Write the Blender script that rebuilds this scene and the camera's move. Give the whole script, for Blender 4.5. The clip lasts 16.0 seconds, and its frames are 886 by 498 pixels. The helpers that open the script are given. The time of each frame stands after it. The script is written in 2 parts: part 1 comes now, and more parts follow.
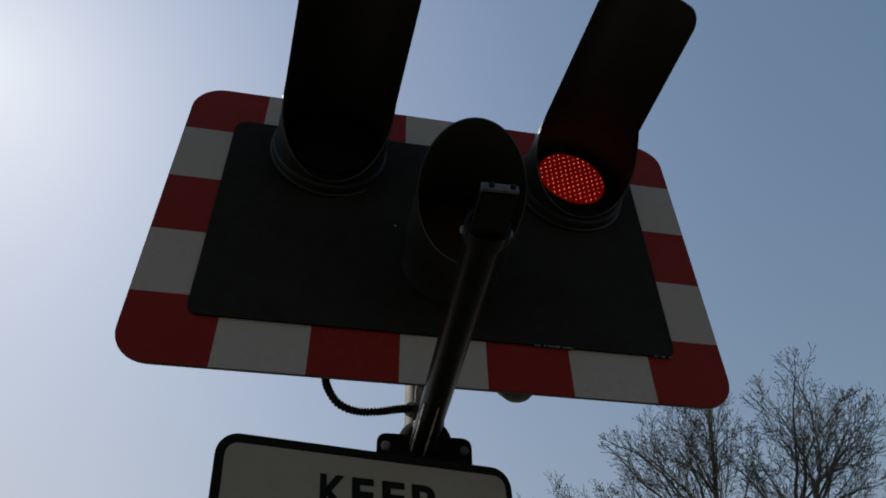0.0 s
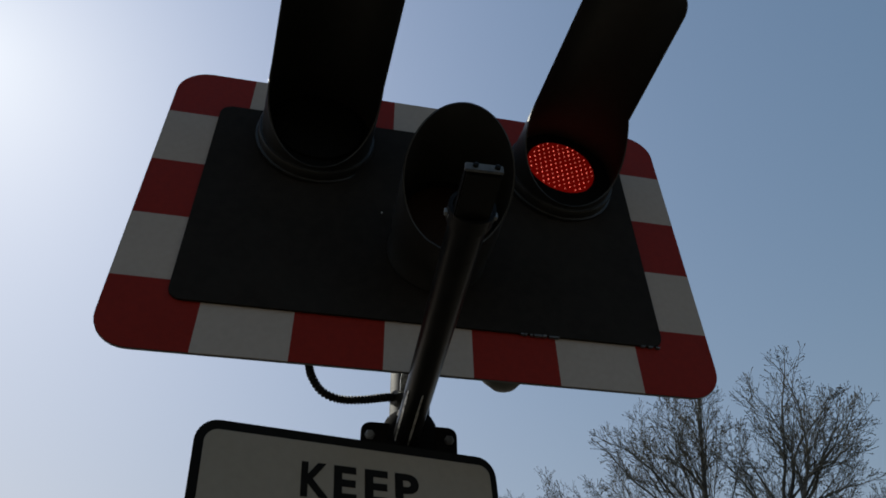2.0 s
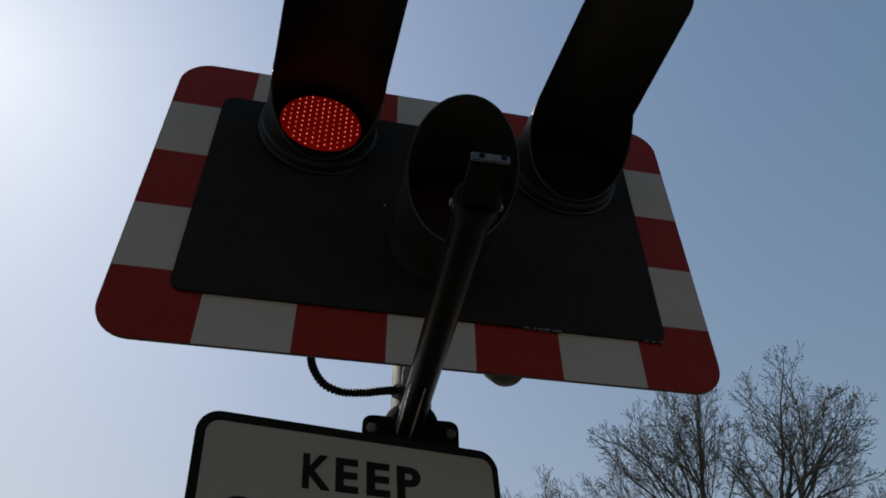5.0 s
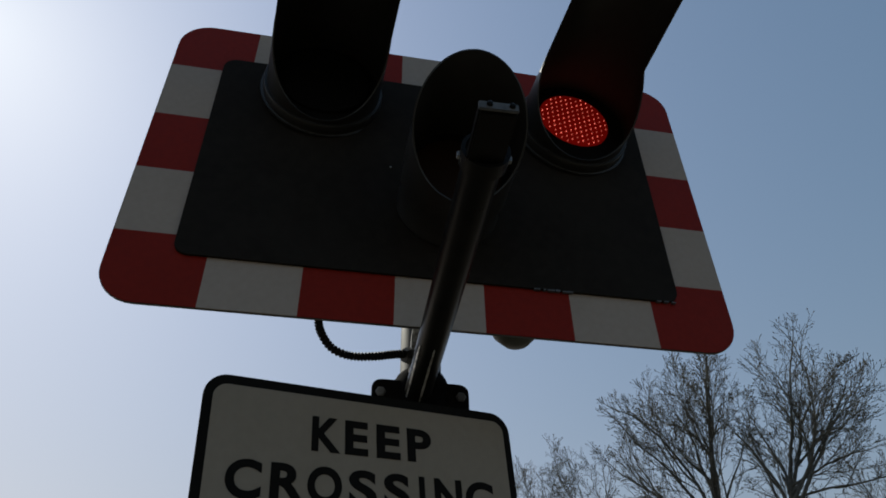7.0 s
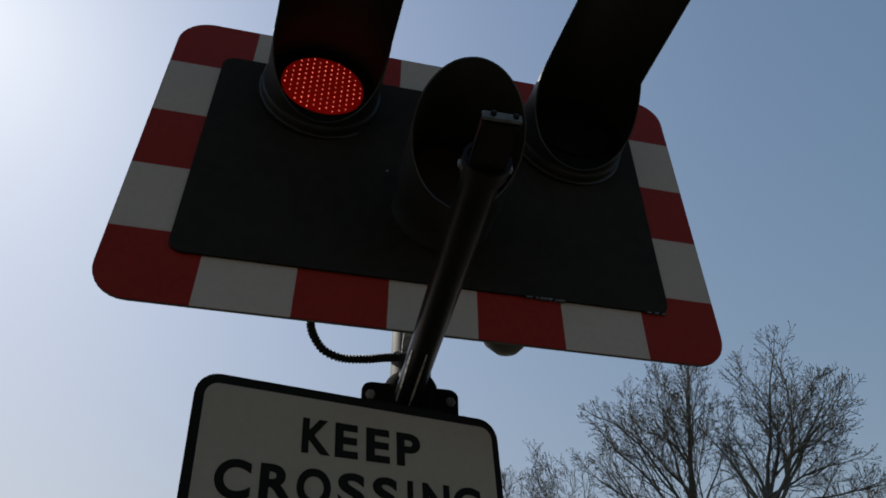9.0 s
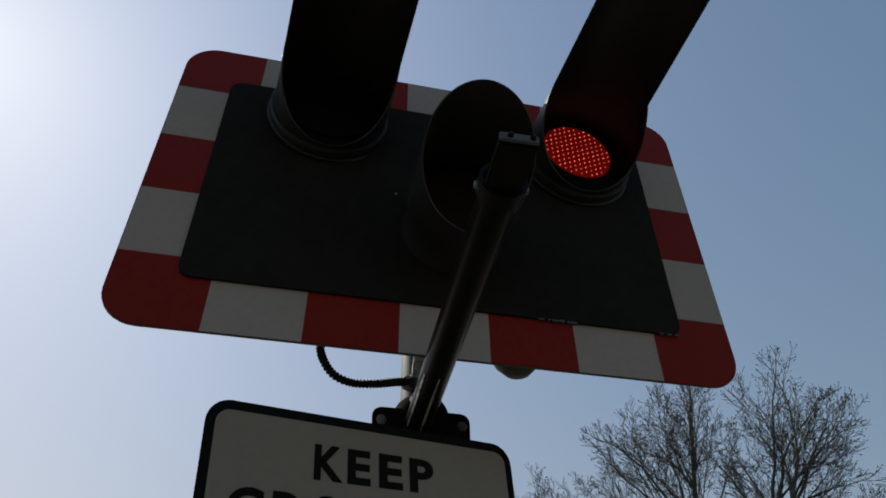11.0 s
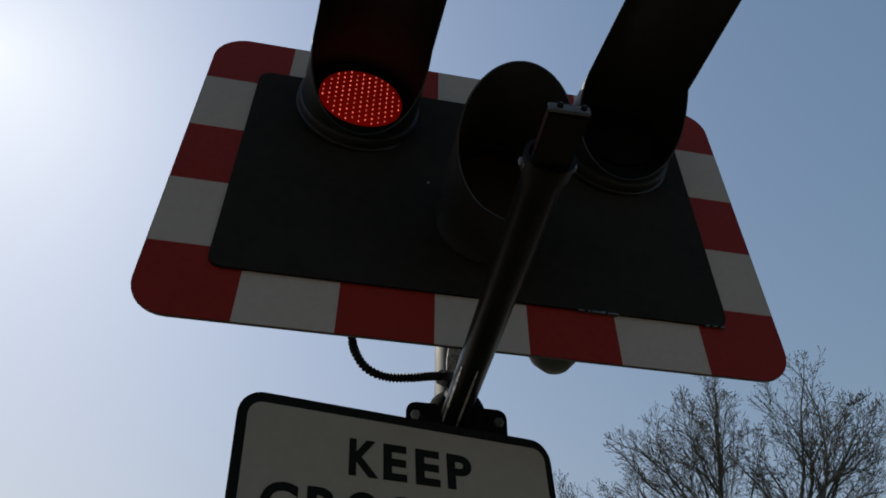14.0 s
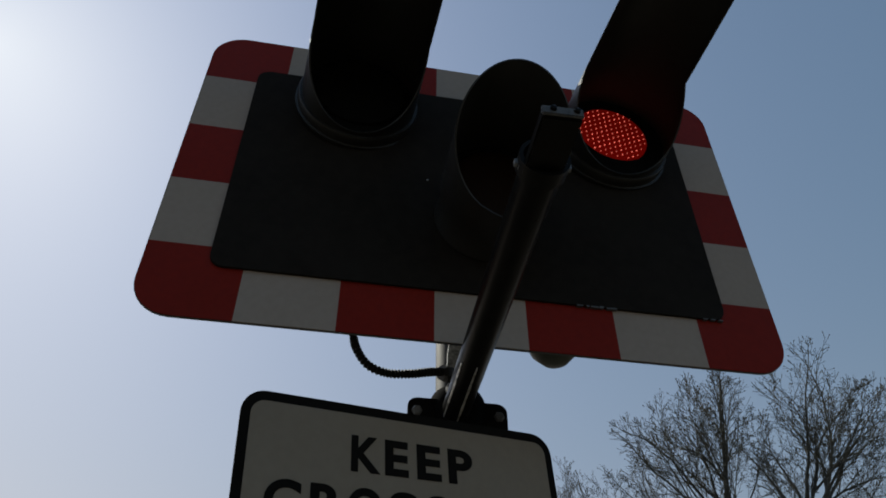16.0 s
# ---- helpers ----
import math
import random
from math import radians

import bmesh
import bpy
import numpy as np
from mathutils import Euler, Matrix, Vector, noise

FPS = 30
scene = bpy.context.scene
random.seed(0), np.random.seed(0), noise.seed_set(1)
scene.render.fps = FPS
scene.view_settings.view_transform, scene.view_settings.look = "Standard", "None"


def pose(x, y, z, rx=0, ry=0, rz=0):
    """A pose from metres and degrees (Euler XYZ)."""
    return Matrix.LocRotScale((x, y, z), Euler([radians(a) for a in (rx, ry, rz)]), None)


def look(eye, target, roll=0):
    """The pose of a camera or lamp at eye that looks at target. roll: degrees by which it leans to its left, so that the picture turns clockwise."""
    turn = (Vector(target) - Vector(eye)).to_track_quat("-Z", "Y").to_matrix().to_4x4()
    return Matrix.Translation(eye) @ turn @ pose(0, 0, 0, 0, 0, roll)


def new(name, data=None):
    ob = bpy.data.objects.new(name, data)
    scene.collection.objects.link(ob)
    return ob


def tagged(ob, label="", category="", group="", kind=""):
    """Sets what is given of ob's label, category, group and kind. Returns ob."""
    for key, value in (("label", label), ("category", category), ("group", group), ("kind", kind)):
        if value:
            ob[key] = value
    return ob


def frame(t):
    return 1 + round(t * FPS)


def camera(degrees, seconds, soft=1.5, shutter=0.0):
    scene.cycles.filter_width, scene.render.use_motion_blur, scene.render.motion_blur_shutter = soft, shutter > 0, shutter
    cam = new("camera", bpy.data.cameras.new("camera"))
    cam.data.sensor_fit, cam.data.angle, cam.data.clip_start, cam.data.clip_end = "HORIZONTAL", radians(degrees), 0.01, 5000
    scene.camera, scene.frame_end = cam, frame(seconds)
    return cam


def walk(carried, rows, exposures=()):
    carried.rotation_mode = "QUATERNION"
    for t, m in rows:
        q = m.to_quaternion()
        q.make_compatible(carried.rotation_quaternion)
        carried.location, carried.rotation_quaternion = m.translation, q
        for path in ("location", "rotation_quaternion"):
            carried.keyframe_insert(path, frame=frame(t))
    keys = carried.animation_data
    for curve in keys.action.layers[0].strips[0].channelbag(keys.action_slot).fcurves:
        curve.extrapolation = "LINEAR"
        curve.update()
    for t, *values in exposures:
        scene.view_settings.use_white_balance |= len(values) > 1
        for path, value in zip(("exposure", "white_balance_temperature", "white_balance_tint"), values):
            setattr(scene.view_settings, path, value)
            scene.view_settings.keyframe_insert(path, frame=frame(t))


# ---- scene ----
cam = camera(64.4, 16.0, soft=1.75)

PATH = [
    (0, (-0.201, -1.002, 1.592), (0.102, 0.486, 2.893), -1.2),
    (0.5, (-0.194, -0.992, 1.591), (0.126, 0.495, 2.89), -1.4),
    (1, (-0.184, -0.984, 1.589), (0.142, 0.504, 2.885), -1.6),
    (1.5, (-0.181, -0.976, 1.59), (0.151, 0.521, 2.874), -1.4),
    (2, (-0.186, -0.982, 1.59), (0.139, 0.51, 2.883), -1.2),
    (2.5, (-0.191, -0.988, 1.589), (0.135, 0.49, 2.896), -1.2),
    (3, (-0.191, -0.995, 1.592), (0.128, 0.481, 2.904), -1.1),
    (3.5, (-0.189, -0.993, 1.59), (0.13, 0.485, 2.899), -1.1),
    (6, (-0.191, -0.954, 1.587), (0.143, 0.576, 2.831), -0.5),
    (6.5, (-0.188, -0.946, 1.587), (0.142, 0.603, 2.808), -0.8),
    (7, (-0.184, -0.943, 1.586), (0.129, 0.605, 2.813), -1.0),
    (7.5, (-0.185, -0.944, 1.586), (0.13, 0.608, 2.807), -0.9),
    (8, (-0.191, -0.947, 1.587), (0.13, 0.6, 2.814), -0.7),
    (8.5, (-0.194, -0.948, 1.587), (0.14, 0.593, 2.818), -0.4),
    (9, (-0.199, -0.947, 1.587), (0.151, 0.589, 2.819), -0.1),
    (11.5, (-0.218, -0.931, 1.592), (0.124, 0.55, 2.892), -0.8),
    (12, (-0.216, -0.921, 1.593), (0.114, 0.553, 2.904), -0.7),
    (12.5, (-0.214, -0.899, 1.594), (0.093, 0.593, 2.889), -0.6),
    (13, (-0.209, -0.872, 1.604), (0.114, 0.65, 2.861), -0.4),
    (13.5, (-0.217, -0.883, 1.593), (0.088, 0.635, 2.859), 0.2),
    (14, (-0.231, -0.886, 1.595), (0.054, 0.611, 2.89), 0.4),
    (14.5, (-0.234, -0.887, 1.601), (0.053, 0.607, 2.9), -0.1),
    (15, (-0.228, -0.87, 1.627), (0.048, 0.638, 2.912), 0.2),
    (15.5, (-0.235, -0.901, 1.599), (0.058, 0.61, 2.876), 0.1),
    (16, (-0.227, -0.903, 1.598), (0.052, 0.615, 2.871), 0.0),
]
walk(cam, [(t, look(eye, target, roll)) for t, eye, target, roll in PATH],
     exposures=[(t, stops, 6720, 4) for t, stops in ((0, -0.13), (0.8, -0.09), (2.0, 0.0), (9.0, 0.0), (12.0, 0.0), (14.2, 0.04), (15.0, -0.02), (16.0, -0.12))])

# ---- world and sun ----
SUN = Vector((-0.428, 0.564, 0.706)).normalized()
world = bpy.data.worlds.new("sky")
scene.world = world
world.use_nodes = True
wn = world.node_tree.nodes
sky = wn.new("ShaderNodeTexSky")
sky.sky_type = "NISHITA"
sky.sun_disc = False
sky.sun_elevation = math.asin(SUN.z)
sky.sun_rotation = math.atan2(SUN.x, SUN.y)
sky.altitude = 50
sky.air_density, sky.dust_density, sky.ozone_density = 1.0, 0.3, 1.0
# the broad pale aureole of a hazy spring sky lies over the clear air's blue
haze = wn.new("ShaderNodeTexSky")
haze.sky_type = "PREETHAM"
haze.sun_direction = SUN
haze.turbidity = 3.0


def scaled(source, rgb):
    mul = wn.new("ShaderNodeMix")
    mul.data_type, mul.blend_type = "RGBA", "MULTIPLY"
    mul.inputs["Factor"].default_value = 1.0
    mul.inputs["B"].default_value = (*rgb, 1)
    world.node_tree.links.new(source.outputs[0], mul.inputs["A"])
    return mul


both = wn.new("ShaderNodeMix")
both.data_type, both.blend_type = "RGBA", "ADD"
both.inputs["Factor"].default_value = 1.0
world.node_tree.links.new(scaled(sky, (0.3, 0.3, 0.3)).outputs["Result"], both.inputs["A"])
world.node_tree.links.new(scaled(haze, (4.95, 4.4, 3.72)).outputs["Result"], both.inputs["B"])
world.node_tree.links.new(both.outputs["Result"], wn["Background"].inputs["Color"])
wn["Background"].inputs["Strength"].default_value = 0.1

sun = new("sun", bpy.data.lights.new("sun", "SUN"))
sun.data.energy, sun.data.angle, sun.data.color = 3.6, radians(0.53), (1.0, 0.95, 0.87)
sun.matrix_world = look(SUN * 30, (0, 0, 0))


# ---- materials ----
def material(name, color, rough=0.5, metal=0.0, vary=0.15, grain=30.0, bump=0.0, stain=None, stain_scale=3.0, stain_amount=0.35, spec=0.5):
    """Procedural surface: fine grain and broad blotches of stain over one base colour."""
    m = bpy.data.materials.new(name)
    m.use_nodes = True
    n, l = m.node_tree.nodes, m.node_tree.links
    p = n["Principled BSDF"]
    p.inputs["Metallic"].default_value = metal
    p.inputs["Specular IOR Level"].default_value = spec
    tex = n.new("ShaderNodeTexCoord")
    fine, broad = n.new("ShaderNodeTexNoise"), n.new("ShaderNodeTexNoise")
    fine.inputs["Scale"].default_value, broad.inputs["Scale"].default_value = grain, stain_scale
    fine.inputs["Detail"].default_value, broad.inputs["Detail"].default_value = 6, 5
    for t in (fine, broad):
        l.new(tex.outputs["Object"], t.inputs["Vector"])
    dark = tuple(c * (1 - vary) for c in color)
    light = tuple(min(1, c * (1 + vary)) for c in color)
    r1 = n.new("ShaderNodeValToRGB")
    r1.color_ramp.elements[0].position, r1.color_ramp.elements[1].position = 0.35, 0.65
    r1.color_ramp.elements[0].color, r1.color_ramp.elements[1].color = (*dark, 1), (*light, 1)
    l.new(fine.outputs["Fac"], r1.inputs["Fac"])
    r2 = n.new("ShaderNodeValToRGB")
    r2.color_ramp.elements[0].position, r2.color_ramp.elements[1].position = 0.48, 0.72
    r2.color_ramp.elements[0].color, r2.color_ramp.elements[1].color = (0, 0, 0, 1), (stain_amount,) * 3 + (1,)
    l.new(broad.outputs["Fac"], r2.inputs["Fac"])
    mix = n.new("ShaderNodeMix")
    mix.data_type = "RGBA"
    l.new(r2.outputs["Color"], mix.inputs["Factor"])
    l.new(r1.outputs["Color"], mix.inputs["A"])
    mix.inputs["B"].default_value = (*(stain or tuple(c * 0.55 for c in color)), 1)
    l.new(mix.outputs["Result"], p.inputs["Base Color"])
    mr = n.new("ShaderNodeMapRange")
    mr.inputs["To Min"].default_value, mr.inputs["To Max"].default_value = max(0.05, rough - 0.1), min(1, rough + 0.12)
    l.new(broad.outputs["Fac"], mr.inputs["Value"])
    l.new(mr.outputs["Result"], p.inputs["Roughness"])
    if bump:
        b = n.new("ShaderNodeBump")
        b.inputs["Strength"].default_value, b.inputs["Distance"].default_value = bump, 0.002
        l.new(fine.outputs["Fac"], b.inputs["Height"])
        l.new(b.outputs["Normal"], p.inputs["Normal"])
    return m


def glowing(name, color, strength):
    m = bpy.data.materials.new(name)
    m.use_nodes = True
    p = m.node_tree.nodes["Principled BSDF"]
    p.inputs["Base Color"].default_value = (*(c * 0.3 for c in color), 1)
    p.inputs["Roughness"].default_value = 0.25
    p.inputs["Emission Color"].default_value = (*color, 1)
    p.inputs["Emission Strength"].default_value = strength
    return m


RED = material("red_sheeting", (0.20, 0.011, 0.004), 0.5, vary=0.06, grain=90, spec=0.12, stain=(0.145, 0.009, 0.004), stain_scale=6, stain_amount=0.3)
WHITE = material("white_sheeting", (0.350, 0.294, 0.25), 0.5, spec=0.12, vary=0.03, grain=90, stain=(0.29, 0.248, 0.205), stain_scale=7, stain_amount=0.3)
PANEL = material("black_panel_paint", (0.0175, 0.0145, 0.0118), 0.7, vary=0.12, grain=60, bump=0.08, spec=0.05, stain=(0.025, 0.022, 0.019), stain_scale=5, stain_amount=0.5)
BLACK = material("weathered_black_plastic", (0.0135, 0.0128, 0.0115), 0.46, vary=0.15, grain=60, bump=0.06, stain=(0.019, 0.018, 0.016), stain_scale=8, spec=0.42)
MATT = material("matt_black_lining", (0.006, 0.006, 0.006), 0.9, vary=0.15, grain=60, spec=0.03)
RUBBER = material("black_conduit_plastic", (0.014, 0.014, 0.0145), 0.6, vary=0.1, grain=100, spec=0.12)
STEEL = material("galvanised_steel", (0.42, 0.43, 0.44), 0.42, 0.75, vary=0.12, grain=45, bump=0.1, stain=(0.26, 0.26, 0.25), stain_scale=9)
POLE = material("grey_painted_post", (0.060, 0.059, 0.057), 0.6, spec=0.15, vary=0.06, grain=40, stain=(0.048, 0.047, 0.044), stain_scale=7)
ARM = material("dark_painted_steel", (0.008, 0.008, 0.008), 0.30, vary=0.15, grain=35, bump=0.08, stain=(0.013, 0.0115, 0.010), stain_scale=14, stain_amount=0.5, spec=0.06)
WORN = material("worn_bare_metal", (0.17, 0.175, 0.18), 0.5, 0.4, vary=0.25, grain=120, bump=0.15)
SCUFFED = material("scuffed_dark_metal", (0.085, 0.085, 0.085), 0.55, 0.2, vary=0.25, grain=120, bump=0.15)
# bright steel of strap and bolt; its pale colour also paints the arm's highlights
STEEL_HIGHLIGHT = material("bright_steel_and_highlight", (0.55, 0.55, 0.53), 0.38, 0.35, vary=0.3, grain=160, bump=0.2, stain=(0.03, 0.028, 0.025), stain_scale=60, stain_amount=0.9)
GREEN = material("grey_green_housing", (0.045, 0.05, 0.04), 0.6, vary=0.12, grain=50)
BACK = material("grey_board_back", (0.05, 0.05, 0.05), 0.5, 0.0, vary=0.1, grain=30)
INK = material("black_sign_lettering", (0.010, 0.0092, 0.008), 0.6, vary=0.1, grain=60, spec=0.04)
FACE = material("white_sign_face", (0.275, 0.233, 0.183), 0.5, spec=0.12, vary=0.03, grain=70, stain=(0.23, 0.195, 0.14), stain_scale=6, stain_amount=0.35)
AMBER = material("dark_amber_lens", (0.015, 0.006, 0.002), 0.6, vary=0.2, grain=200, spec=0.1)
BARK = material("grey_brown_bark", (0.075, 0.073, 0.062), 0.85, vary=0.3, grain=8, bump=0.4, stain=(0.11, 0.105, 0.07), stain_scale=1.2)
TWIG = material("brown_twigs", (0.054, 0.050, 0.038), 0.8, vary=0.25, grain=4, stain=(0.075, 0.077, 0.043), stain_scale=0.8)
GROUND = material("worn_verge_and_tarmac", (0.085, 0.07, 0.05), 0.9, vary=0.25, grain=18, bump=0.4, stain=(0.06, 0.06, 0.03), stain_scale=0.4, stain_amount=0.8)
LED = glowing("red_led", (1.0, 0.16, 0.12), 1.0)
n, l = LED.node_tree.nodes, LED.node_tree.links
info, spread = n.new("ShaderNodeObjectInfo"), n.new("ShaderNodeMapRange")
spread.inputs["To Min"].default_value, spread.inputs["To Max"].default_value = 0.4, 1.25
l.new(info.outputs["Random"], spread.inputs["Value"])
l.new(spread.outputs["Result"], n["Principled BSDF"].inputs["Emission Strength"])
LENS = glowing("lit_red_lens", (1.0, 0.012, 0.006), 0.06)


# ---- mesh tools ----
def part(name, bm, mat, parent=None, label="", smooth=False):
    me = bpy.data.meshes.new(name)
    bmesh.ops.recalc_face_normals(bm, faces=bm.faces)
    bm.to_mesh(me)
    bm.free()
    me.materials.append(mat)
    if smooth:
        me.shade_smooth()
        me.set_sharp_from_angle(angle=radians(38))
    ob = new(name, me)
    ob.parent = parent
    if label:
        tagged(ob, label)
    return ob


def thing(name, at, label, category, group="", kind=""):
    ob = new(name)
    ob.empty_display_size = 0.1
    ob.matrix_world = at
    return tagged(ob, label, category, group, kind)


def slab(outline, y0, y1, bevel=0.0):
    """A plate with an x-z outline, from y0 (front) to y1 (back)."""
    bm = bmesh.new()
    f = [bm.verts.new((x, y0, z)) for x, z in outline]
    b = [bm.verts.new((x, y1, z)) for x, z in outline]
    bm.faces.new(f)
    bm.faces.new(b[::-1])
    n = len(outline)
    for i in range(n):
        bm.faces.new((f[i], b[i], b[(i + 1) % n], f[(i + 1) % n]))
    if bevel:
        bmesh.ops.bevel(bm, geom=[e for e in bm.edges if all(v in f for v in e.verts)], offset=bevel, segments=2, affect="EDGES")
    return bm


def round_rect(x0, x1, z0, z1, radii, steps=8):
    """radii: bottom left, bottom right, top right, top left."""
    out = []
    for (cx, cz, sx, sz, a), r in zip(((x0, z0, 1, 1, 180), (x1, z0, -1, 1, 270), (x1, z1, -1, -1, 0), (x0, z1, 1, -1, 90)), radii):
        if r == 0:
            out.append((cx, cz))
            continue
        for k in range(steps + 1):
            b = radians(a + 90 * k / steps)
            out.append((cx + sx * r + r * math.cos(b), cz + sz * r + r * math.sin(b)))
    return out


def lathe(profile, axis="y", seg=40, closed=False):
    """Turns (radius, height) pairs about an axis; the ends at radius 0 close."""
    bm = bmesh.new()
    rings = []
    for r, h in profile:
        if r <= 1e-6:
            c = (0, h, 0) if axis == "y" else (0, 0, h)
            rings.append([bm.verts.new(c)])
            continue
        ring = []
        for k in range(seg):
            a = 2 * math.pi * k / seg
            c = (r * math.cos(a), h, r * math.sin(a)) if axis == "y" else (r * math.cos(a), r * math.sin(a), h)
            ring.append(bm.verts.new(c))
        rings.append(ring)
    pairs = list(zip(rings, rings[1:])) + ([(rings[-1], rings[0])] if closed else [])
    for a, b in pairs:
        for k in range(seg):
            k2 = (k + 1) % seg
            if len(a) == 1:
                bm.faces.new((a[0], b[k], b[k2]))
            elif len(b) == 1:
                bm.faces.new((a[k], a[k2], b[0]))
            else:
                bm.faces.new((a[k], a[k2], b[k2], b[k]))
    return bm


def box(x0, x1, y0, y1, z0, z1, bevel=0.002):
    bm = bmesh.new()
    bmesh.ops.create_cube(bm, size=1)
    for v in bm.verts:
        v.co = Vector((x0 if v.co.x < 0 else x1, y0 if v.co.y < 0 else y1, z0 if v.co.z < 0 else z1))
    if bevel:
        bmesh.ops.bevel(bm, geom=bm.edges[:], offset=bevel, segments=2, affect="EDGES")
    return bm


def tube(points, radii, sides=10):
    """A capped tube along points, with a radius at each."""
    bm = bmesh.new()
    pts = [Vector(p) for p in points]
    rings = []
    side = None
    for i, p in enumerate(pts):
        d = (pts[min(i + 1, len(pts) - 1)] - pts[max(i - 1, 0)]).normalized()
        if side is None:
            side = d.orthogonal().normalized()
        side = (side - d * side.dot(d)).normalized()
        up = d.cross(side)
        rings.append([bm.verts.new(p + radii[i] * (math.cos(a) * side + math.sin(a) * up)) for a in (2 * math.pi * k / sides for k in range(sides))])
    for a, b in zip(rings, rings[1:]):
        for k in range(sides):
            bm.faces.new((a[k], a[(k + 1) % sides], b[(k + 1) % sides], b[k]))
    bm.faces.new(rings[0][::-1])
    bm.faces.new(rings[-1])
    return bm


# ---- ground ----
bm = bmesh.new()
bmesh.ops.create_grid(bm, x_segments=40, y_segments=40, size=1500)
ground = part("ground", bm, GROUND)
tagged(ground, "worn grey tarmac and verge beside the crossing", "ground", kind="structure")

# ---- post ----
POST_X, POST_Y = 0.004, 0.218
post = thing("signal_post", pose(POST_X, POST_Y, 0), "grey painted steel tube post standing in the verge", "post")
part("tube", lathe([(0, 0), (0.038, 0), (0.038, 2.83), (0.034, 2.838), (0, 2.84)], "z"), POLE, post, smooth=True)
part("base_collar", lathe([(0.038, 0), (0.075, 0), (0.075, 0.02), (0.045, 0.05), (0.038, 0.05)], "z"), STEEL, post, "galvanised base collar", smooth=True)

b = slab([(-0.026, 2.208), (-0.021, 2.206), (0.000, 2.262), (0.004, 2.31), (-0.018, 2.31), (-0.025, 2.255)], -0.047, -0.040, 0.001)
part("strap", b, STEEL_HIGHLIGHT, post, "galvanised strap end")

# ---- striped board ----
Z0, Z1, W = 2.170, 2.852, 0.522
board = thing("backing_board", pose(0, 0, 0), "red and white chequered board with a black centre panel", "sign board")
R = 0.062
part("plate", slab(round_rect(-W - 0.005, W + 0.002, Z0, Z1, (R, R, R, R)), 0.0, 0.004), BACK, board, "thin grey metal back plate")
XS = [-W - 0.005, -0.375, -0.225, -0.075, 0.075, 0.225, 0.375, W + 0.002]
ZS = [Z0, 2.304, 2.443, 2.579, 2.719, Z1]
for i in range(7):
    for j in range(5):
        if 0 < i < 6 and 0 < j < 4:
            continue
        radii = [0, 0, 0, 0]
        if (i, j) in ((0, 0), (6, 0), (6, 4), (0, 4)):
            radii[((0, 0), (6, 0), (6, 4), (0, 4)).index((i, j))] = R - 0.001
        e = 0.001
        x0, x1 = XS[i] + e * (i == 0), XS[i + 1] - e * (i == 6)
        z0, z1 = ZS[j] + e * (j == 0), ZS[j + 1] - e * (j == 4)
        red = (i + j) % 2 == 0
        part("red_patch" if red else "white_patch", slab(round_rect(x0, x1, z0, z1, radii), -0.0015, 0.0), RED if red else WHITE, board)
part("centre_panel", slab(round_rect(-0.429, 0.428, 2.2645, 2.752, (0.022,) * 4), -0.007, -0.0018, 0.001), PANEL, board, "matt black centre panel")
for k in range(9):
    x = 0.16 + 0.0085 * k + random.uniform(-0.003, 0.003)
    part("paint_chip", slab(round_rect(x, x + random.uniform(0.003, 0.008), 2.262, 2.262 + random.uniform(0.002, 0.004), (0.0006,) * 4, 2), -0.0076, -0.0019), SCUFFED, board)
for k in range(3):
    x = 0.385 + 0.014 * k
    part("paint_chip", slab(round_rect(x, x + 0.008, 2.2622, 2.2645, (0.0006,) * 4, 2), -0.0076, -0.0019), SCUFFED, board)
for x, z in ((-0.346, 2.722), (-0.091, 2.507)):
    b = lathe([(0, -0.0095), (0.0013, -0.0090), (0.0021, -0.0075), (0.0021, -0.006)], "y", 12)
    bmesh.ops.translate(b, verts=b.verts, vec=(x, 0, z))
    part("rivet", b, STEEL, board, "bright rivet head")
for z in (2.36, 2.66):
    part("rear_rail", box(-0.47, 0.47, 0.0045, 0.034, z - 0.02, z + 0.02), STEEL, board, "galvanised rear rail")
    part("post_clamp", box(-0.055, 0.063, 0.035, 0.178, z - 0.024, z + 0.024, 0.004), STEEL, board, "post clamp")


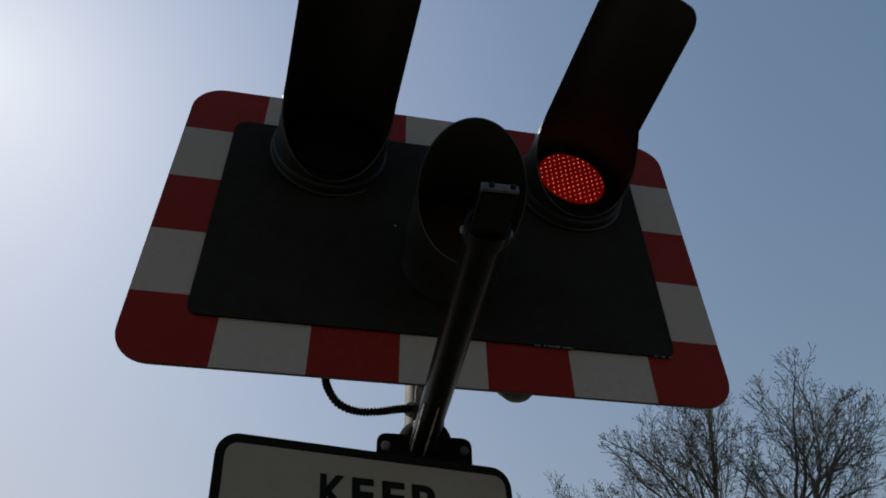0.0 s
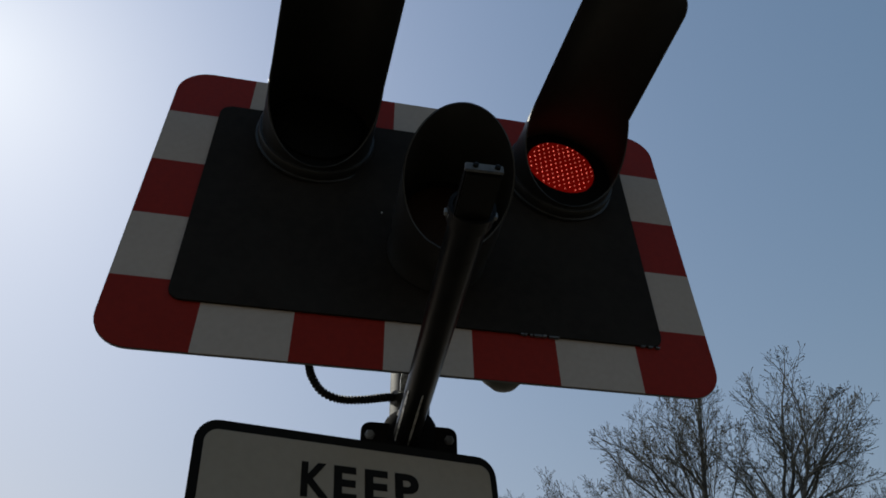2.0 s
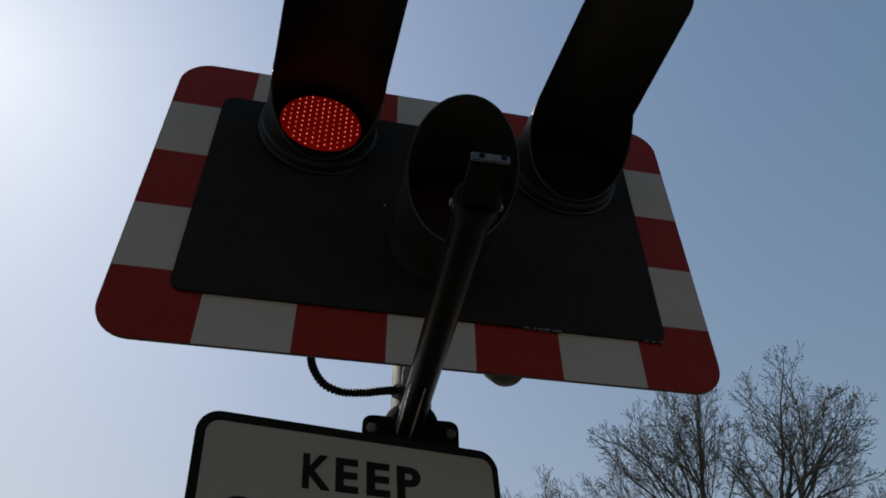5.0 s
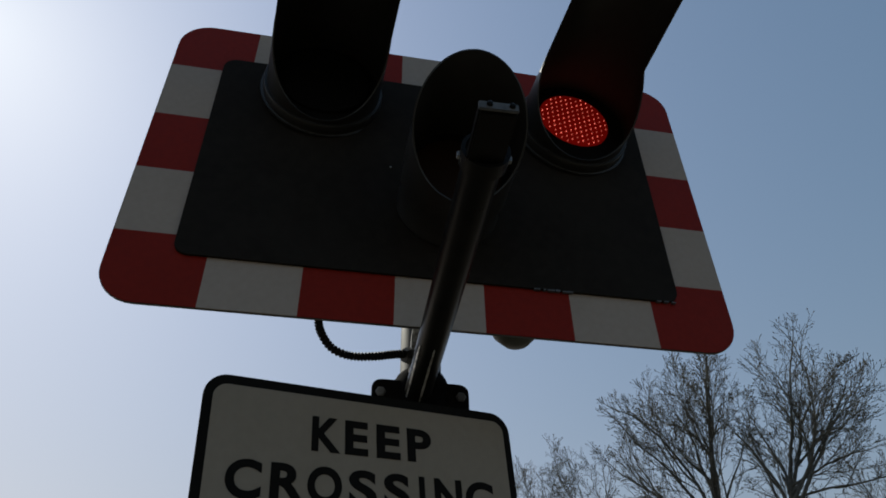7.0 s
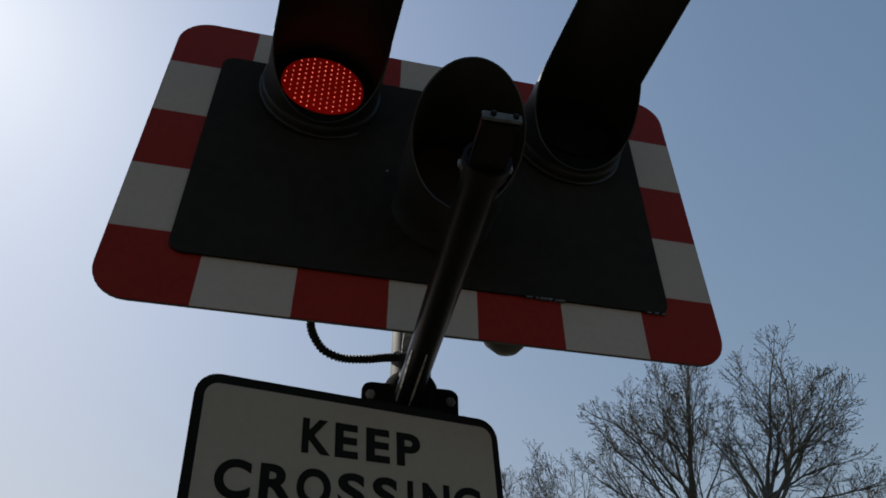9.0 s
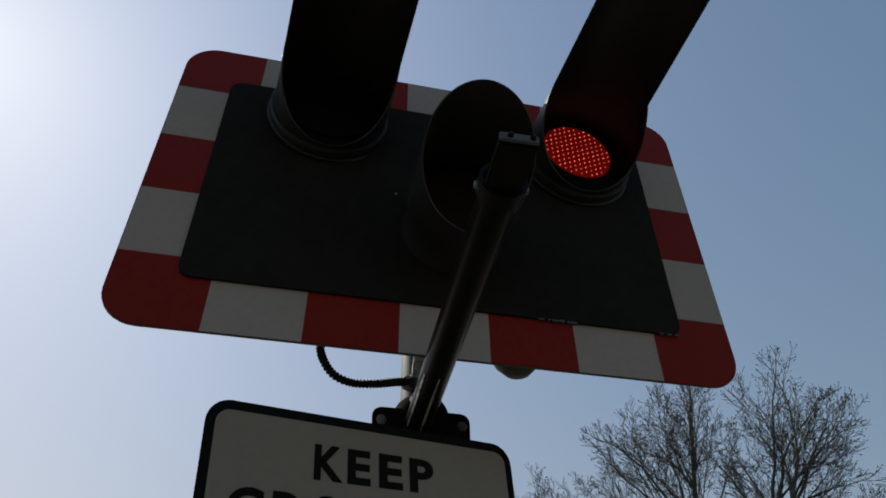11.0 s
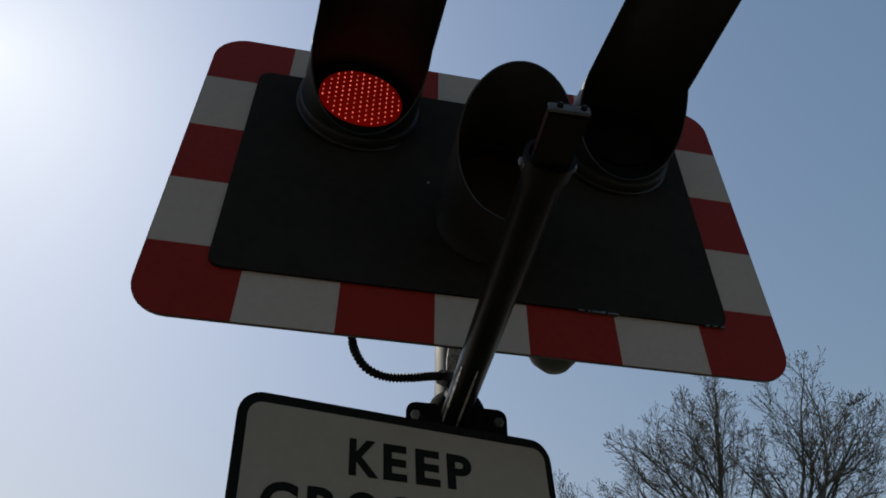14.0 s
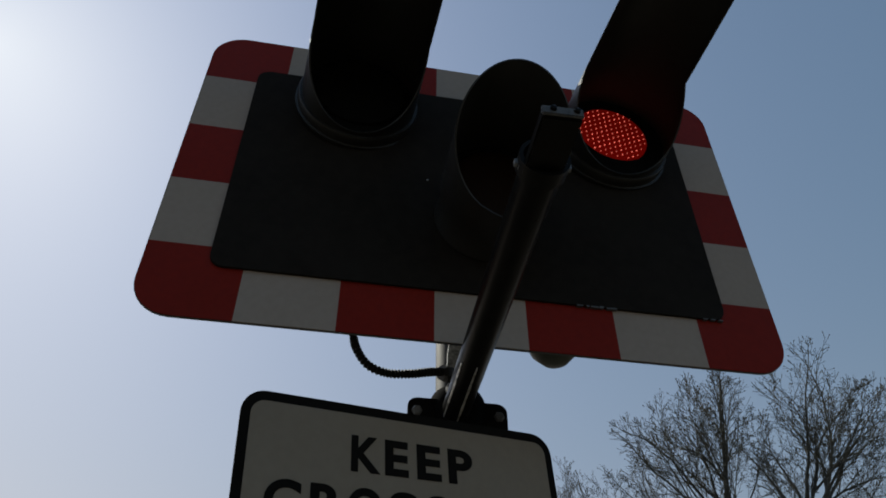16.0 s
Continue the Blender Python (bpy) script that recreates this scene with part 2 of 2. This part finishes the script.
# ---- lamps ----
def hood(r, y_base, y_lens, y_kink, y_end, low, corner, oblique=0.0, taper=0.0, thick=0.003, nj=36, ni=36):
    """A visor: a full tube at its base, cut back in a slant to the angle low (from the crown), straight on to an end with rounded corners; oblique: cut off by one slanting plane instead."""
    def reach(y):
        if oblique:
            return min(math.pi * 0.999, max(0.06, math.acos(max(-1, 1 - (y - y_end) / (oblique * r)))))
        if y > y_lens:
            return math.pi * 0.999
        if y > y_kink:
            s = (y_lens - y) / (y_lens - y_kink)
            return math.pi * 0.999 + (low - math.pi * 0.999) * s ** 0.5
        d = y - y_end
        if d < corner:
            c = corner - d
            return low - (corner - math.sqrt(max(0, corner * corner - c * c))) / r
        return low
    ys = [y_base + (y_end - y_base) * k / nj for k in range(nj - 6)]
    last = ys[-1]
    ys += [last + (y_end - last) * (1 - (1 - k / 12) ** 2) for k in range(1, 13)]
    if not oblique:
        ys = sorted(set(ys) | {y_lens - (y_lens - y_kink) * (k / 16) ** 2 for k in range(17)}, reverse=True)
    bm = bmesh.new()
    grid = []
    for y in ys:
        a = reach(y)
        row = []
        here = r * (1 - taper * max(0, (y_lens - y) / (y_lens - y_end)))
        for rr in (here, here - thick):
            row.append([bm.verts.new((rr * math.sin(-a + 2 * a * i / ni), y, rr * math.cos(-a + 2 * a * i / ni))) for i in range(ni + 1)])
        grid.append(row)
    for (o, n), (o2, n2) in zip(grid, grid[1:]):
        for i in range(ni):
            bm.faces.new((o[i], o[i + 1], o2[i + 1], o2[i]))
            bm.faces.new((n[i], n2[i], n2[i + 1], n[i + 1]))
        bm.faces.new((o[0], o2[0], n2[0], n[0]))
        bm.faces.new((o[ni], n[ni], n2[ni], o2[ni]))
    for o, n, flip in ((*grid[0], 0), (*grid[-1], 1)):
        for i in range(ni):
            bm.faces.new((o[i], n[i], n[i + 1], o[i + 1]))
    return bm


LENS_Y, LENS_R = -0.036, 0.0828  # red lamps: shallow bezels close to the panel
AMBER_Y, AMBER_R = -0.100, 0.077


def signal_lamp(name, x, z, label, length, kink, low, corner, r=0.094, oblique=0.0, turn=0.0, taper=0.07, lens=1.0, rise=0.0):
    lamp = thing(name, pose(x, 0, z, 0, 0, turn), label, "signal lamp", "lamps of the crossing signal")
    if oblique:
        lens_y, lens_r, base = AMBER_Y, AMBER_R, -0.066
        profile = [(0, -0.008), (r + 0.003, -0.008), (r + 0.003, -0.014), (r + 0.0002, -0.018), (r + 0.0002, -0.072), (r - 0.0031, -0.072), (r - 0.0031, -0.012), (0, -0.012)]
    else:
        lens_y, lens_r, base = LENS_Y, LENS_R, -0.022
        profile = [(0, -0.0075), (r + 0.014, -0.0075), (r + 0.014, -0.013), (r + 0.010, -0.014), (r + 0.010, -0.030), (r + 0.008, -0.033), (r - 0.0031, -0.033), (r - 0.0031, -0.012), (0, -0.012)]
    part("housing", lathe(profile, "y", 56), BLACK, lamp, smooth=True)
    part("visor", hood(r + 0.0034, base, lens_y - 0.004, kink, length, low, corner, oblique, 0.0 if oblique else taper), BLACK, lamp, "black plastic visor", smooth=True)
    inner = lens_r * lens + 0.0005
    ring = lathe([(r + 0.0003, lens_y - 0.003), (inner, lens_y - 0.003), (inner, lens_y + 0.003), (r + 0.0003, lens_y + 0.003)], "y", 56, True)
    for v in ring.verts:
        if math.hypot(v.co.x, v.co.z) < inner + 0.001:
            v.co.z += rise
    part("lens_ring", ring, MATT, lamp)
    return lamp


def led_module(lamp):
    """The lit module, which turns about its upright axis: lamps on its face, a dark back."""
    unit = part("lamp_module", lathe([(0, 0.004), (LENS_R + 0.004, 0.004), (LENS_R + 0.004, 0.010), (LENS_R, 0.012), (0, 0.013)], "y", 48), MATT, lamp, "black lamp module")
    unit.location = (0, LENS_Y, 0)
    part("lens", lathe([(0, -0.001), (LENS_R - 0.004, -0.001), (LENS_R - 0.003, 0.001), (LENS_R - 0.003, 0.0038), (0, 0.0038)], "y", 48), LENS, unit, "lit red lens")
    pitch = 0.0121
    bm = bmesh.new()
    bmesh.ops.create_cone(bm, cap_ends=True, segments=8, radius1=0.0017, radius2=0.0010, depth=0.004, matrix=pose(0, 0, 0, 90))
    first = None
    for i in range(-7, 8):
        for j in range(-8, 9):
            x, z = i * pitch, (j + 0.5 * (i % 2)) * pitch * 1.16
            if math.hypot(x, z) > LENS_R - 0.007:
                continue
            if first is None:
                first = part("led", bm, LED, unit)
                led = first
            else:
                led = new("led", first.data)
                led.parent = unit
            led.location = (x, -0.001, z)
    return unit


lamp_a = signal_lamp("red_signal_lamp", -0.2326, 2.681, "black round red signal lamp with a long visor", -0.434, -0.165, radians(86), 0.032, r=0.1054, turn=4.6, taper=0.09)
lamp_b = signal_lamp("red_signal_lamp", 0.2765, 2.667, "black round red signal lamp with a long visor", -0.434, -0.165, radians(71), 0.032, r=0.1058, turn=2.3, taper=0.085, lens=0.93, rise=0.0086)
module_a, module_b = led_module(lamp_a), led_module(lamp_b)
module_b.scale = (0.93, 1, 0.93)
amber = signal_lamp("amber_signal_lamp", 0.014, 2.424, "black round unlit amber signal lamp with a short visor", -0.2835, -0.215, radians(84), 0.075, r=0.090, oblique=0.85)
b = lathe([(0, AMBER_Y - 0.006), (0.05, AMBER_Y - 0.004), (AMBER_R, AMBER_Y), (AMBER_R, AMBER_Y + 0.005), (0, AMBER_Y + 0.005)], "y", 48)
part("lens", b, AMBER, amber, "dark unlit amber lens", smooth=True)

b = lathe([(0, -0.045), (0.024, -0.040), (0.043, -0.020), (0.051, 0), (0.051, 0.14), (0.040, 0.15), (0, 0.15)], "z", 32)
gland = thing("rear_housing", pose(0.178, 0.165, 2.297), "small grey-green domed housing behind the board", "signal housing")
part("dome", b, GREEN, gland, smooth=True)
part("stem", box(-0.02, 0.02, -0.131, -0.03, 0.05, 0.10), GREEN, gland)

# ---- projecting arm and its clamp ----
arm = thing("projecting_arm", pose(-0.007, 0.186, 2.147, 0, 0, -1.8), "dark painted steel tube arm clamped to the post", "bracket arm")
part("tube", tube([(0, 0, 0), (0, -0.30, 0.003), (0, -0.585, 0.006)], [0.0235, 0.0235, 0.0235], 28), ARM, arm, smooth=True)
part("clamp_band", lathe([(0.0237, -0.578), (0.0285, -0.578), (0.0285, -0.600), (0.0237, -0.600)], "y", 32, True), ARM, arm, smooth=True).location = (0, 0, 0.006)
for s in (-1, 1):
    part("clamp_ear", box(s * 0.0265 - 0.005, s * 0.0265 + 0.005, -0.595, -0.581, -0.003, 0.012, 0.004), WORN, arm, "worn metal clamp ear")
# two thin pale strips stand in for the highlights along the tube
for lean, y0, y1, half in ((60, -0.190, -0.010, 0.0036), (-3, -0.200, 0.0, 0.0030)):
    rim = [(x * half, y0 + (y1 - y0) * k / 14) for x, ks in ((-1, range(15)), (1, range(14, -1, -1))) for k in ks]
    b = slab(rim, -0.0242, -0.0230)
    for v in b.verts:
        v.co = Vector((v.co.x, v.co.z, v.co.y))
    for v in b.verts:
        v.co.x *= 0.2 + 0.8 * (0.5 + 0.5 * noise.noise((v.co.y * 90, lean, 0))) * math.sin(math.pi * min(0.97, max(0.03, (v.co.y - y0) / (y1 - y0)))) ** 0.7
    bmesh.ops.rotate(b, verts=b.verts, cent=(0, 0, 0), matrix=Matrix.Rotation(radians(lean), 3, "Y"))
    part("highlight_streak", b, STEEL_HIGHLIGHT, arm, "pale strip painting a highlight along the dark tube")
part("end_block", box(-0.0230, 0.0185, -0.668, -0.586, -0.013, 0.001, 0.002), ARM, arm)
part("end_plate", box(-0.0235, 0.0190, -0.672, -0.6682, -0.011, 0.001, 0.001), SCUFFED, arm, "scuffed bare metal end plate")
for s in (-1, 1):
    b = lathe([(0, -0.676), (0.003, -0.675), (0.0034, -0.672)], "y", 10)
    bmesh.ops.translate(b, verts=b.verts, vec=(s * 0.012, 0, -0.004))
    part("bolt_head", b, ARM, arm)

# ---- flange that carries arm and sign ----
flange = thing("post_flange", pose(0, 0.186, 0), "black steel flange plate bolted round the post", "bracket")
outline = round_rect(-0.088, 0.087, 2.02, 2.173, (0.004, 0.004, 0.016, 0.016))
part("plate", slab(outline, 0, 0.006, 0.001), ARM, flange)
b = lathe([(0.0383, 2.02), (0.055, 2.02), (0.055, 2.152), (0.053, 2.170), (0.049, 2.185), (0.044, 2.195), (0.0383, 2.201)], "z", 48, True)
bmesh.ops.translate(b, verts=b.verts, vec=(POST_X, POST_Y - 0.186, 0))
part("collar", b, MATT, flange, "dull black collar with a sloping shoulder", smooth=True)
for x in (-0.072, 0.072):
    b = lathe([(0, -0.005), (0.007, -0.005), (0.0095, -0.003), (0.0095, 0.0)], "y", 6)
    bmesh.ops.translate(b, verts=b.verts, vec=(x, 0, 2.148))
    part("bolt", b, WORN if x < 0 else SCUFFED, flange, "pale bolt head" if x < 0 else "dull bolt head")

b = lathe([(0, -0.006), (0.004, -0.0055), (0.006, -0.003), (0.006, 0.012), (0, 0.012)], "y", 6)
bmesh.ops.translate(b, verts=b.verts, vec=(-0.020, -0.026, 2.184))
part("clamp_bolt", b, STEEL_HIGHLIGHT, flange, "bright clamp bolt head")

# ---- conduit ----
conduit = thing("flexible_conduit", pose(0, 0, 0), "black corrugated flexible cable conduit looping to the post", "cable conduit")
ctrl = [Vector(p) for p in ((-0.200, 0.10, 2.300), (-0.193, 0.13, 2.250), (-0.183, 0.13, 2.219), (-0.163, 0.13, 2.194), (-0.132, 0.132, 2.184), (-0.093, 0.135, 2.188), (-0.056, 0.145, 2.201), (-0.024, 0.165, 2.216))]


def spline(p, n):
    out = []
    for i in range(len(p) - 1):
        a, b, c, d = p[max(i - 1, 0)], p[i], p[i + 1], p[min(i + 2, len(p) - 1)]
        for k in range(n):
            t = k / n
            out.append(0.5 * (2 * b + (c - a) * t + (2 * a - 5 * b + 4 * c - d) * t * t + (3 * b - a - 3 * c + d) * t ** 3))
    return out + [p[-1]]


dense = spline(ctrl, 40)
steps, travelled = [dense[0]], 0.0
for a, b in zip(dense, dense[1:]):
    travelled += (b - a).length
    if travelled >= 0.0017:
        steps.append(b)
        travelled = 0
part("corrugated_tube", tube(steps, [(0.0080, 0.0072, 0.0054)[k % 3] for k in range(len(steps))], 14), RUBBER, conduit)
part("gland_nut", tube([(-0.036, 0.158, 2.207), (-0.030, 0.161, 2.2095), (-0.024, 0.164, 2.212), (-0.0185, 0.167, 2.214)], [0.0125, 0.0155, 0.0155, 0.0135], 6), BLACK, conduit, "black gland nut")
part("gland_collar", tube([(-0.019, 0.168, 2.214), (-0.004, 0.190, 2.216)], [0.013, 0.013], 16), RUBBER, conduit)

# ---- lettered sign ----
sign = thing("lettered_sign", pose(-0.326, 0.004, 2.064, 0, -3.64, 16.63), "white rectangular sign with black border and capital lettering", "sign")
part("plate", slab(round_rect(-0.0145, 0.4895, -0.42, 0.0045, (0.034,) * 4), 0, 0.003), INK, sign, "black sign border plate")
part("face", slab(round_rect(-0.0010, 0.4765, -0.407, -0.0105, (0.020,) * 4), -0.0012, 0.0), FACE, sign, "weathered white sign face")
part("rear_channel", box(0.24, 0.44, 0.0035, 0.03, -0.10, -0.06), STEEL, sign, "galvanised rear channel")
part("rear_channel", box(0.24, 0.44, 0.0035, 0.03, -0.36, -0.32), STEEL, sign, "galvanised rear channel")
LINE1 = (("K", 0.1445, 0.1885), ("E", 0.1958, 0.2325), ("E", 0.2462, 0.2855), ("P", 0.2975, 0.3390))
LINE2 = (("C", 0.0276, 0.0765), ("R", 0.0885, 0.1375), ("O", 0.1410, 0.1920), ("S", 0.2025, 0.2455), ("S", 0.2570, 0.2985), ("I", 0.3143, 0.3238), ("N", 0.3401, 0.3873), ("G", 0.3935, 0.4445))
for line, base in ((LINE1, -0.0950), (LINE2, -0.1695)):
    for ch, u0, u1 in line:
        cu = bpy.data.curves.new("letter", "FONT")
        cu.body, cu.offset, cu.extrude, cu.resolution_u = ch, 0.034, 0.01, 6
        tmp = new("letter", cu)
        me = bpy.data.meshes.new_from_object(tmp.evaluated_get(bpy.context.evaluated_depsgraph_get()))
        bpy.data.objects.remove(tmp)
        co = np.array([v.co for v in me.vertices])
        lo, hi = co.min(0), co.max(0)
        over = 0.0008 if ch in "COSG" else 0.0
        for v in me.vertices:
            q = [(v.co[k] - lo[k]) / (hi[k] - lo[k]) for k in range(3)]
            v.co = (u0 + q[0] * (u1 - u0), -0.0012 - 0.0008 * q[2], base - over + q[1] * (0.0525 + 2 * over))
        me.materials.clear()
        me.materials.append(INK)
        tagged(new("letter", me), "black capital letter").parent = sign


# ---- trees ----
class Wood:
    def __init__(self):
        self.v, self.f = [], []

    def limb(self, pts, radii, sides):
        base, side = len(self.v), None
        for i, p in enumerate(pts):
            d = (pts[min(i + 1, len(pts) - 1)] - pts[max(i - 1, 0)]).normalized()
            side = d.orthogonal().normalized() if side is None else (side - d * side.dot(d)).normalized()
            up = d.cross(side)
            for k in range(sides):
                a = 2 * math.pi * k / sides
                self.v.append(p + radii[i] * (math.cos(a) * side + math.sin(a) * up))
        for i in range(len(pts) - 1):
            for k in range(sides):
                a, b = base + i * sides + k, base + i * sides + (k + 1) % sides
                self.f.append((a, b, b + sides, a + sides))
        self.f.append(tuple(base + (len(pts) - 1) * sides + k for k in range(sides)))

    def bud(self, p, d, r):
        side = d.orthogonal().normalized()
        up = d.cross(side)
        base = len(self.v)
        self.v += [p - d * r, p + side * r * 0.6, p + up * r * 0.6, p - side * r * 0.6, p - up * r * 0.6, p + d * r * 1.3]
        for a, b in ((1, 2), (2, 3), (3, 4), (4, 1)):
            self.f += [(base, base + b, base + a), (base + 5, base + a, base + b)]

    def done(self, name, mat, parent, smooth):
        me = bpy.data.meshes.new(name)
        me.from_pydata(self.v, [], self.f)
        me.materials.append(mat)
        if smooth:
            me.shade_smooth()
        ob = new(name, me)
        ob.parent = parent
        return ob


def shoot(rng, woods, p, d, length, radius, level, lift, crown):
    """One shoot with its side shoots: it wanders, bends up to the light, stops at the edge of the crown and ends in fine twigs and buds. woods: one store for each level."""
    (cx, cy, cz), (wx, wy, wz) = crown
    edge = rng.uniform(0.8, 1.02) ** 2
    n = max(3, round(length / (0.30, 0.20, 0.13, 0.11)[level]))
    pts, ways = [p], [d]
    for k in range(n):
        bend = Vector(rng.normal(0, (0.085, 0.12, 0.15, 0.17)[level], 3))
        d = (d + bend + Vector((0, 0, lift * (0.35 + 0.65 * k / n)))).normalized()
        p = p + d * (length / n)
        pts.append(p)
        ways.append(d)
        if k > 0 and ((p.x - cx) / wx) ** 2 + ((p.y - cy) / wy) ** 2 + ((p.z - cz) / wz) ** 2 > edge:
            length, n = length * (k + 1) / n, k + 1
            break
    end = max(TIP, radius * 0.22)
    widths = [radius + (end - radius) * (k / n) ** 0.8 for k in range(n + 1)]
    woods[level].limb(pts, widths, (7, 5, 4, 3)[level])
    if level == 3:
        if rng.uniform() < 0.6:
            woods[3].bud(p, d, rng.uniform(0.020, 0.042))
        return
    gap = (0.48, 0.24, 0.19)[level]
    at = (0.16, 0.2, 0.22)[level] * length
    turn = rng.uniform(0, 6.28)
    while at < length * 0.985:
        f = at / length * n
        k = min(int(f), n - 1)
        q = pts[k].lerp(pts[k + 1], f - k)
        turn += 2.4 + rng.normal(0, 0.35)
        side = ways[k].orthogonal().normalized()
        side.rotate(Matrix.Rotation(turn, 3, ways[k]))
        spread = radians(rng.uniform(22, 42))
        way = (ways[k] * math.cos(spread) + side * math.sin(spread)).normalized()
        s = at / length
        if level == 0:
            long = length * (0.52 - 0.34 * s) * rng.uniform(0.7, 1.2)
        elif level == 1:
            long = (0.22 + 0.42 * length * (1 - s)) * rng.uniform(0.7, 1.25)
        else:
            long = rng.uniform(0.16, 0.40)
        if way.z > -0.3:
            thick = max(TIP, min(widths[k] * 0.62, 0.0068 * long ** 0.8 + 0.0042 * (2 - level)))
            shoot(rng, woods, q, way, long, thick, level + 1, (0.035, 0.06, 0.085)[level], crown)
        at += gap * rng.uniform(0.65, 1.35)
    if level == 0 and length > 3.0:
        k = round(n * rng.uniform(0.22, 0.42))
        side = Vector((rng.choice((-1, 1)) * rng.uniform(0.25, 0.5), rng.uniform(-0.4, 0.4), 0.0))
        shoot(rng, woods, pts[k], (ways[k] + side).normalized(), length * (1 - k / n) * rng.uniform(0.75, 0.95), widths[k] * 0.8, 0, lift, crown)
    for _ in range(2):
        fan = (ways[-1] + Vector(rng.normal(0, 0.22, 3))).normalized()
        shoot(rng, woods, pts[-1], fan, length * 0.10 + rng.uniform(0.15, 0.3), end, level + 1, 0.05, crown)


def bare_tree(seed, az, dist, label, stem, crown, limbs, girth=0.15, lift=0.022):
    """stem: height at which the trunk ends, and its lean in degrees; crown: its middle and radii; limbs: for each the height at which it leaves the trunk, its lean to either side in degrees, and its length."""
    rng = np.random.RandomState(seed)
    x, y = -0.19 + dist * math.sin(radians(az)), -0.946 + dist * math.cos(radians(az))
    tree = thing("bare_tree", pose(x, y, 0, 0, 0, -az), label, "tree", "leafless trees beyond the crossing")
    top, lean = stem
    trunk = Wood()
    pts = []
    for k in range(17):
        z = top * k / 16
        pts.append(Vector((math.tan(radians(lean)) * (z - 0.55 * top) + rng.normal(0, 0.035), rng.normal(0, 0.035), z - 0.1 * (k == 0))))
    trunk.limb(pts, [girth * ((1.45 - 0.15 * k) if k < 3 else 1.12 - 0.055 * k) for k in range(17)], 12)
    trunk.done("trunk", BARK, tree, True)
    sprays = [Wood(), Wood()]
    for high, tilt, length in limbs:
        k = min(int(high / top * 16), 15)
        p = pts[k].lerp(pts[k + 1], high / top * 16 - k)
        way = Vector((math.tan(radians(tilt)) * 0.96, rng.uniform(-0.42, 0.42), 1.0)).normalized()
        limb = Wood()
        shoot(rng, [limb, sprays[0], sprays[1], sprays[1]], p, way, length, min(girth * 0.52, 0.0125 * length), 0, lift, crown)
        limb.done("limb", BARK, tree, True)
    tagged(sprays[0].done("branch_spray", BARK, tree, True), kind="stuff")
    tagged(sprays[1].done("twig_spray", TWIG, tree, False), kind="stuff")
    return tree


TIP = 0.0056
bare_tree(7, 31.5, 25, "tall leafless tree with an upright trunk and fine upswept twigs", (13.4, 9), ((-0.15, 0, 10.8), (2.95, 2.6, 4.2)), (
    (7.0, -60, 3.6), (7.4, -52, 4.0), (7.7, -44, 4.4), (7.9, -36, 5.0), (8.2, -29, 5.6), (8.2, -21, 6.0), (8.6, -12, 6.0), (9.6, -33, 4.0),
    (10.4, -20, 3.8), (9.0, -2, 5.4), (8.4, 10, 5.4), (7.3, 22, 4.6), (10.8, 20, 3.2), (12.0, -14, 2.6), (13.3, 3, 1.5)))
bare_tree(19, 37.0, 24, "tall leafless tree with a low fork and wide spreading limbs", (9.3, 1), ((1.2, 0, 10.3), (2.8, 2.7, 3.85)), (
    (7.0, -32, 4.2), (7.6, -20, 5.4), (7.9, -9, 6.2), (8.2, 0, 6.4), (8.8, 9, 5.8), (8.2, 19, 6.2), (8.0, 30, 6.0),
    (8.4, 42, 5.2), (8.7, 54, 4.6), (8.9, 66, 4.0), (8.5, 76, 3.8)), girth=0.14, lift=0.008)
bare_tree(31, 23.5, 31, "slender leafless tree with thin upright twigs", (9.4, -4), ((-0.65, 0, 11.3), (1.7, 1.7, 3.2)), (
    (9.0, -26, 4.8), (9.2, -14, 5.6), (9.3, -2, 5.0), (8.6, 10, 4.4), (8.2, -42, 4.0)), girth=0.09)
bare_tree(44, 17.9, 33, "slender leafless tree with several thin upright stems", (9.2, 2), ((-0.1, 0, 11.0), (2.7, 2.4, 3.3)), (
    (8.6, -34, 4.9), (8.9, -20, 5.0), (9.1, -7, 5.0), (9.1, 5, 5.0), (9.0, 16, 5.0), (8.7, 29, 4.8)), girth=0.09)
bare_tree(52, 43.6, 26, "low leafless tree with wide drooping limbs", (6.4, 0), ((0, 0, 6.8), (4.2, 3.2, 3.1)), (
    (5.6, -66, 4.4), (5.9, -52, 4.2), (6.1, -36, 4.0), (6.3, -18, 3.8), (6.3, 4, 3.6), (6.2, 24, 3.6), (6.0, 44, 3.8)), girth=0.15, lift=-0.012)


# ---- what moves: the two lamp modules turn by turns ----
def motions():
    """Each switch turns one module's face out and the other's in; it takes two frames."""
    period, first = 0.838, 0.459
    rows_a, rows_b = [], []

    def row(rows, t, turn):
        rows.append((t, pose(0, LENS_Y, 0.0086 if rows is rows_b else 0, 0, 0, turn)))

    on = False
    row(rows_a, 0, 178)
    row(rows_b, 0, 0)
    t = first
    while t < 15.99:
        n = math.ceil(t * FPS)
        n -= n % 3 == 0
        for k, turn in ((-1, 0), (0, 89), (1, 178)):
            away = 178 - turn
            row(rows_a, (n + k) / FPS, turn if on else away)
            row(rows_b, (n + k) / FPS, away if on else turn)
        on = not on
        t += period / 2
    row(rows_a, 16.1, 178 if not on else 0)
    row(rows_b, 16.1, 0 if not on else 178)
    walk(module_a, rows_a)
    walk(module_b, rows_b)


motions()
